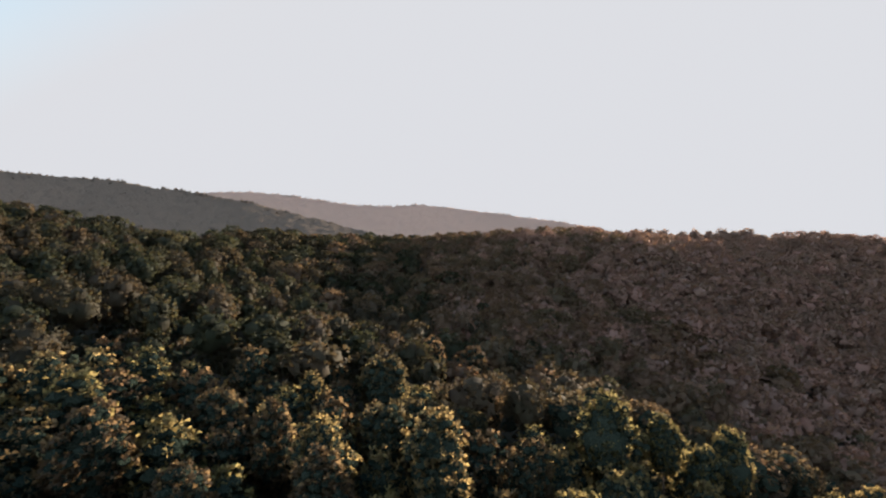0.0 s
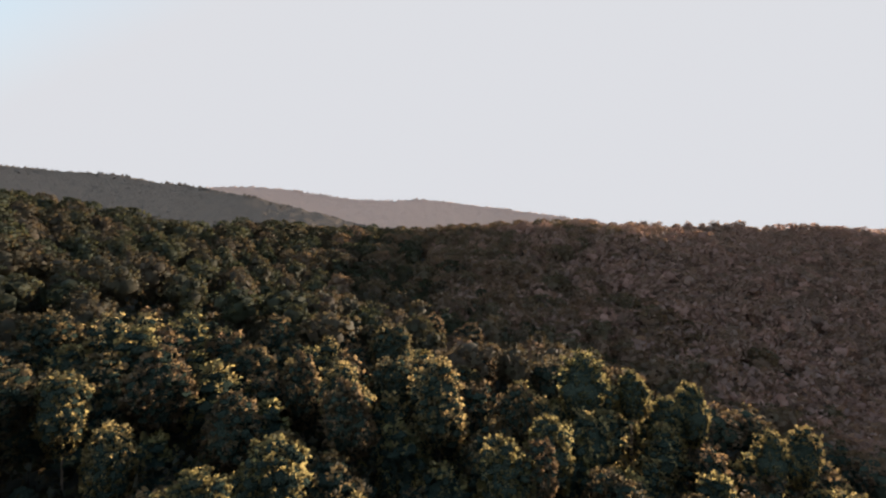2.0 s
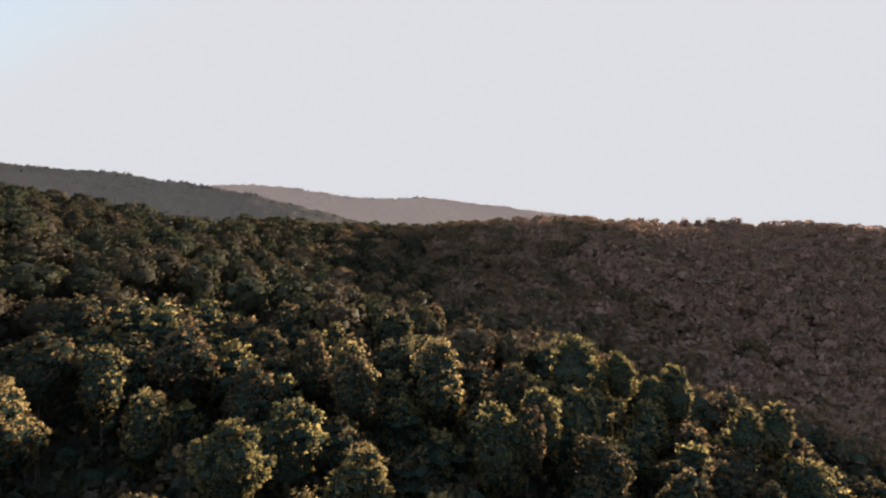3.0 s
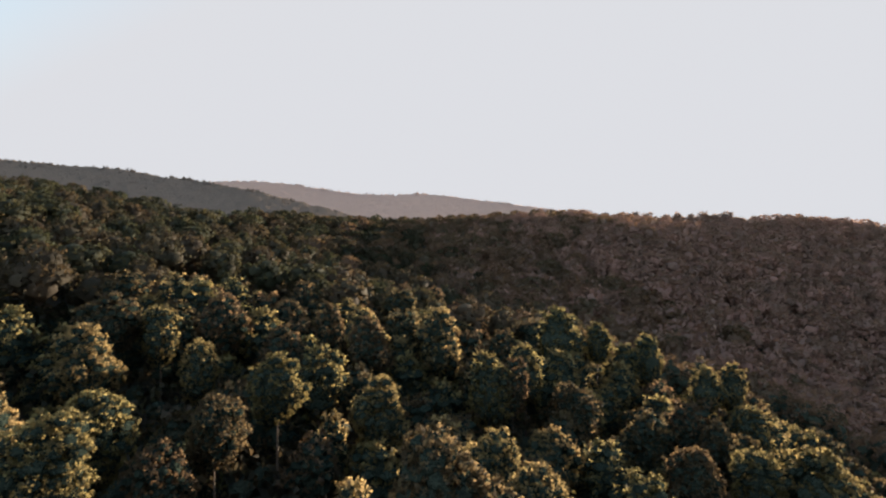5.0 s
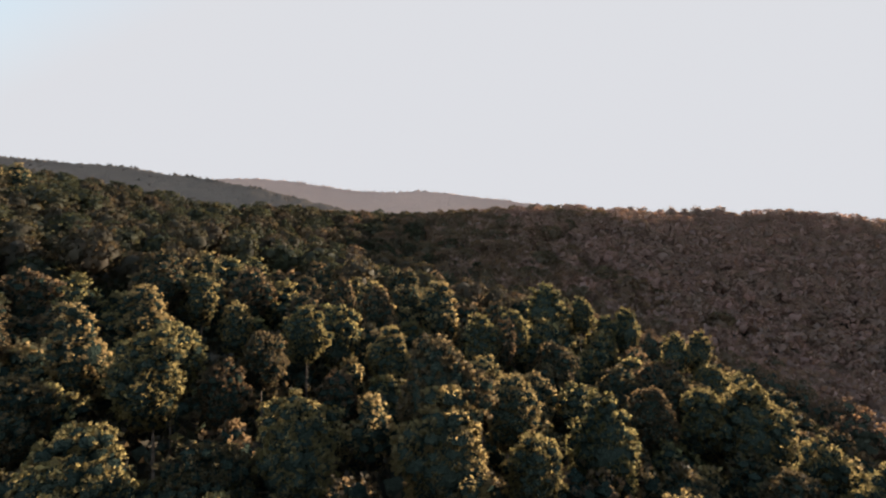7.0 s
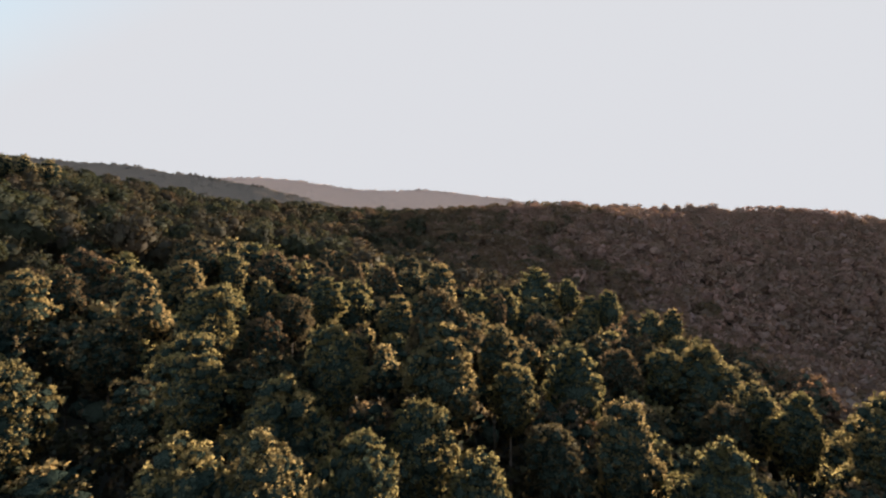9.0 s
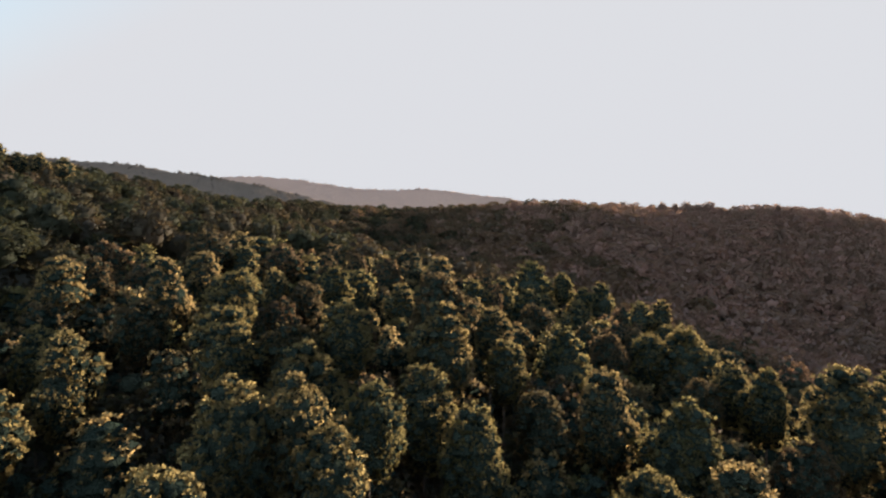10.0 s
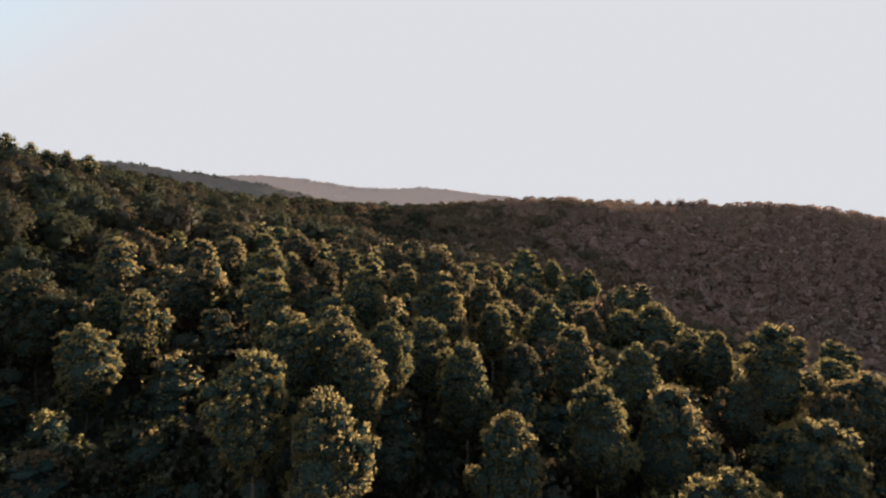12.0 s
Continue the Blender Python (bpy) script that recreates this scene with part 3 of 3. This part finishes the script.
lean_shapes = [wood_crown(rng, HIGH, 7.6, 8.5, 9, 9, 6, 0.68, 0.52, 0.84) for _ in range(16)]
near_shapes = [wood_crown(rng, HIGH, 7.6, 8.5, 13, 26, 8, 0.38, 0.54, 0.86) for _ in range(8)]
flank = [w for w in of_mix(0, -100, 26) if -70 < w[0] < 0]
plant("flank_woods", flank, near_shapes, woods_leaves, "dense dark pines and oaks at the edge of the slope", rng, 0.1)
plant("farther_woods", of_mix(0, 64, 150), lean_shapes, woods_leaves, "dense mixed woods of pine and oak higher up the hillside", rng, 0.1)
plant("hillside_woods", [w for w in of_mix(0, -100, 64) if w not in flank], shapes, woods_leaves, "dense mixed woods of pine and oak covering the hillside", rng, 0.1)
plant("upper_woods", of_mix(0, 150, 400), domes, woods_leaves, "dense green woods below the crest of the hill", rng, 0.2)
plant("slope_oaks", of_mix(1, -100, 84), shapes, half_paled_leaves, "russet oak woods on the flank of the valley, haze-paled colour", rng, 0.2, shade_core)
plant("farther_oaks", of_mix(1, 84, 130), lean_shapes, half_paled_leaves, "russet oak woods rising towards the ridge, haze-paled colour", rng, 0.3)
plant("upper_oaks", of_mix(1, 130, 400), domes, half_paled_leaves, "russet oak woods below the crest of the ridge, haze-paled colour", rng, 0.6)
plant("valley_woods", of_mix(2, -100, 90), crest_shapes, haze_paled_leaves, "dense brown oak woods falling to the shaded valley, haze painted in", rng, 0.7)
plant("ridge_woods", of_mix(2, 90, 258), domes, haze_paled_leaves, "dense brown oak woods on the ridge across the valley, haze painted in", rng, 0.6)
between = [(x + rng.uniform(-2, 2), y + rng.uniform(-2, 2), float(canopy(x, y)) - rng.uniform(0.8, 3.0)) for x in np.arange(0, 290, 6.5) for y in np.arange(125, 258, 6.5) if abs(x) < 0.96 * (y + 56) + 20]
plant("ridge_saplings", between, fillers, haze_paled_leaves, "lower oaks closing the gaps in the ridge woods", rng, 0.78)
plant("crest_woods", of_mix(2, 258, 284), domes, haze_paled_leaves, "rounded brown oak crowns along the crest of the ridge, haze painted in", rng, 0.4)

rng = np.random.default_rng(12)
far_shapes = [dome_crown(rng, HIGH, 6.5, 10.0, 5, 2, 1.3, BALL) for _ in range(12)]
far = []
for _ in range(7000):
    x, y = rng.uniform(-1250, 700), rng.uniform(560, 1240)
    if abs(x + 100) > 1.05 * y or x > 500 or 880 < y < 960 or y > 1185:
        continue
    top = float(canopy(x, y))
    if top > 25 and (abs(y - 850) < 28 or abs(y - 1150) < 25):
        far.append((x, y, top + rng.uniform(3.2, 6.2) + rng.uniform(0, 3.5) * (rng.uniform() < 0.2)))
for _ in range(1500):
    x, y = rng.uniform(-900, 10), rng.uniform(640, 850)
    top = float(canopy(x, y))
    if top > 30 and abs(x + 100) < 1.05 * y:
        far.append((x, y, top + rng.uniform(2.4, 4.4)))
# taller trees in clumps along the two crests
for _ in range(46):
    x0, crest_line = (rng.uniform(-860, -120), 850) if rng.uniform() < 0.6 else (rng.uniform(-560, 330), 1150)
    for _ in range(int(rng.integers(2, 8))):
        x, y = x0 + rng.normal() * 11, crest_line + rng.uniform(-4, 4)
        far.append((x, y, float(canopy(x, y)) + rng.uniform(4.5, 8.5)))


def canopy_sheet(name, near, far_off, leaves, label):
    """The closed canopy of one far range."""
    fx, fy = np.arange(-1300, 560, 6.5), np.arange(near, far_off, 6.5)
    FX, FY = np.meshgrid(fx, fy)
    over = canopy(FX, FY)
    fz = np.where(over > 25, over + 2.2 + rng.uniform(-2.6, 2.6, FX.shape), over - 20)
    first = (np.arange(len(fy) - 1)[:, None] * len(fx) + np.arange(len(fx) - 1)[None]).ravel()
    sheet = mesh_object(name, np.stack([FX.ravel(), FY.ravel(), fz.ravel()], 1), np.stack([first, first + 1, first + len(fx) + 1, first + len(fx)], 1), leaves, True)
    tagged(sheet, label, "forest", kind="stuff")


canopy_sheet("distant_canopy", 590, 940, distant_hazed_leaves, "closed tree canopy of the nearer far range, greyed for haze")
canopy_sheet("hazy_canopy", 925, 1180, far_hazed_leaves, "closed tree canopy of the farthest range, haze in its colour")
plant("distant_woods", [w for w in far if w[1] < 930], far_shapes, distant_hazed_leaves, "dark wooded range far behind the valley, greyed for haze", rng, 0.9)
plant("hazy_woods", [w for w in far if w[1] >= 930], far_shapes, far_hazed_leaves, "wooded range farthest behind the valley, haze in its colour", rng, 0.9)
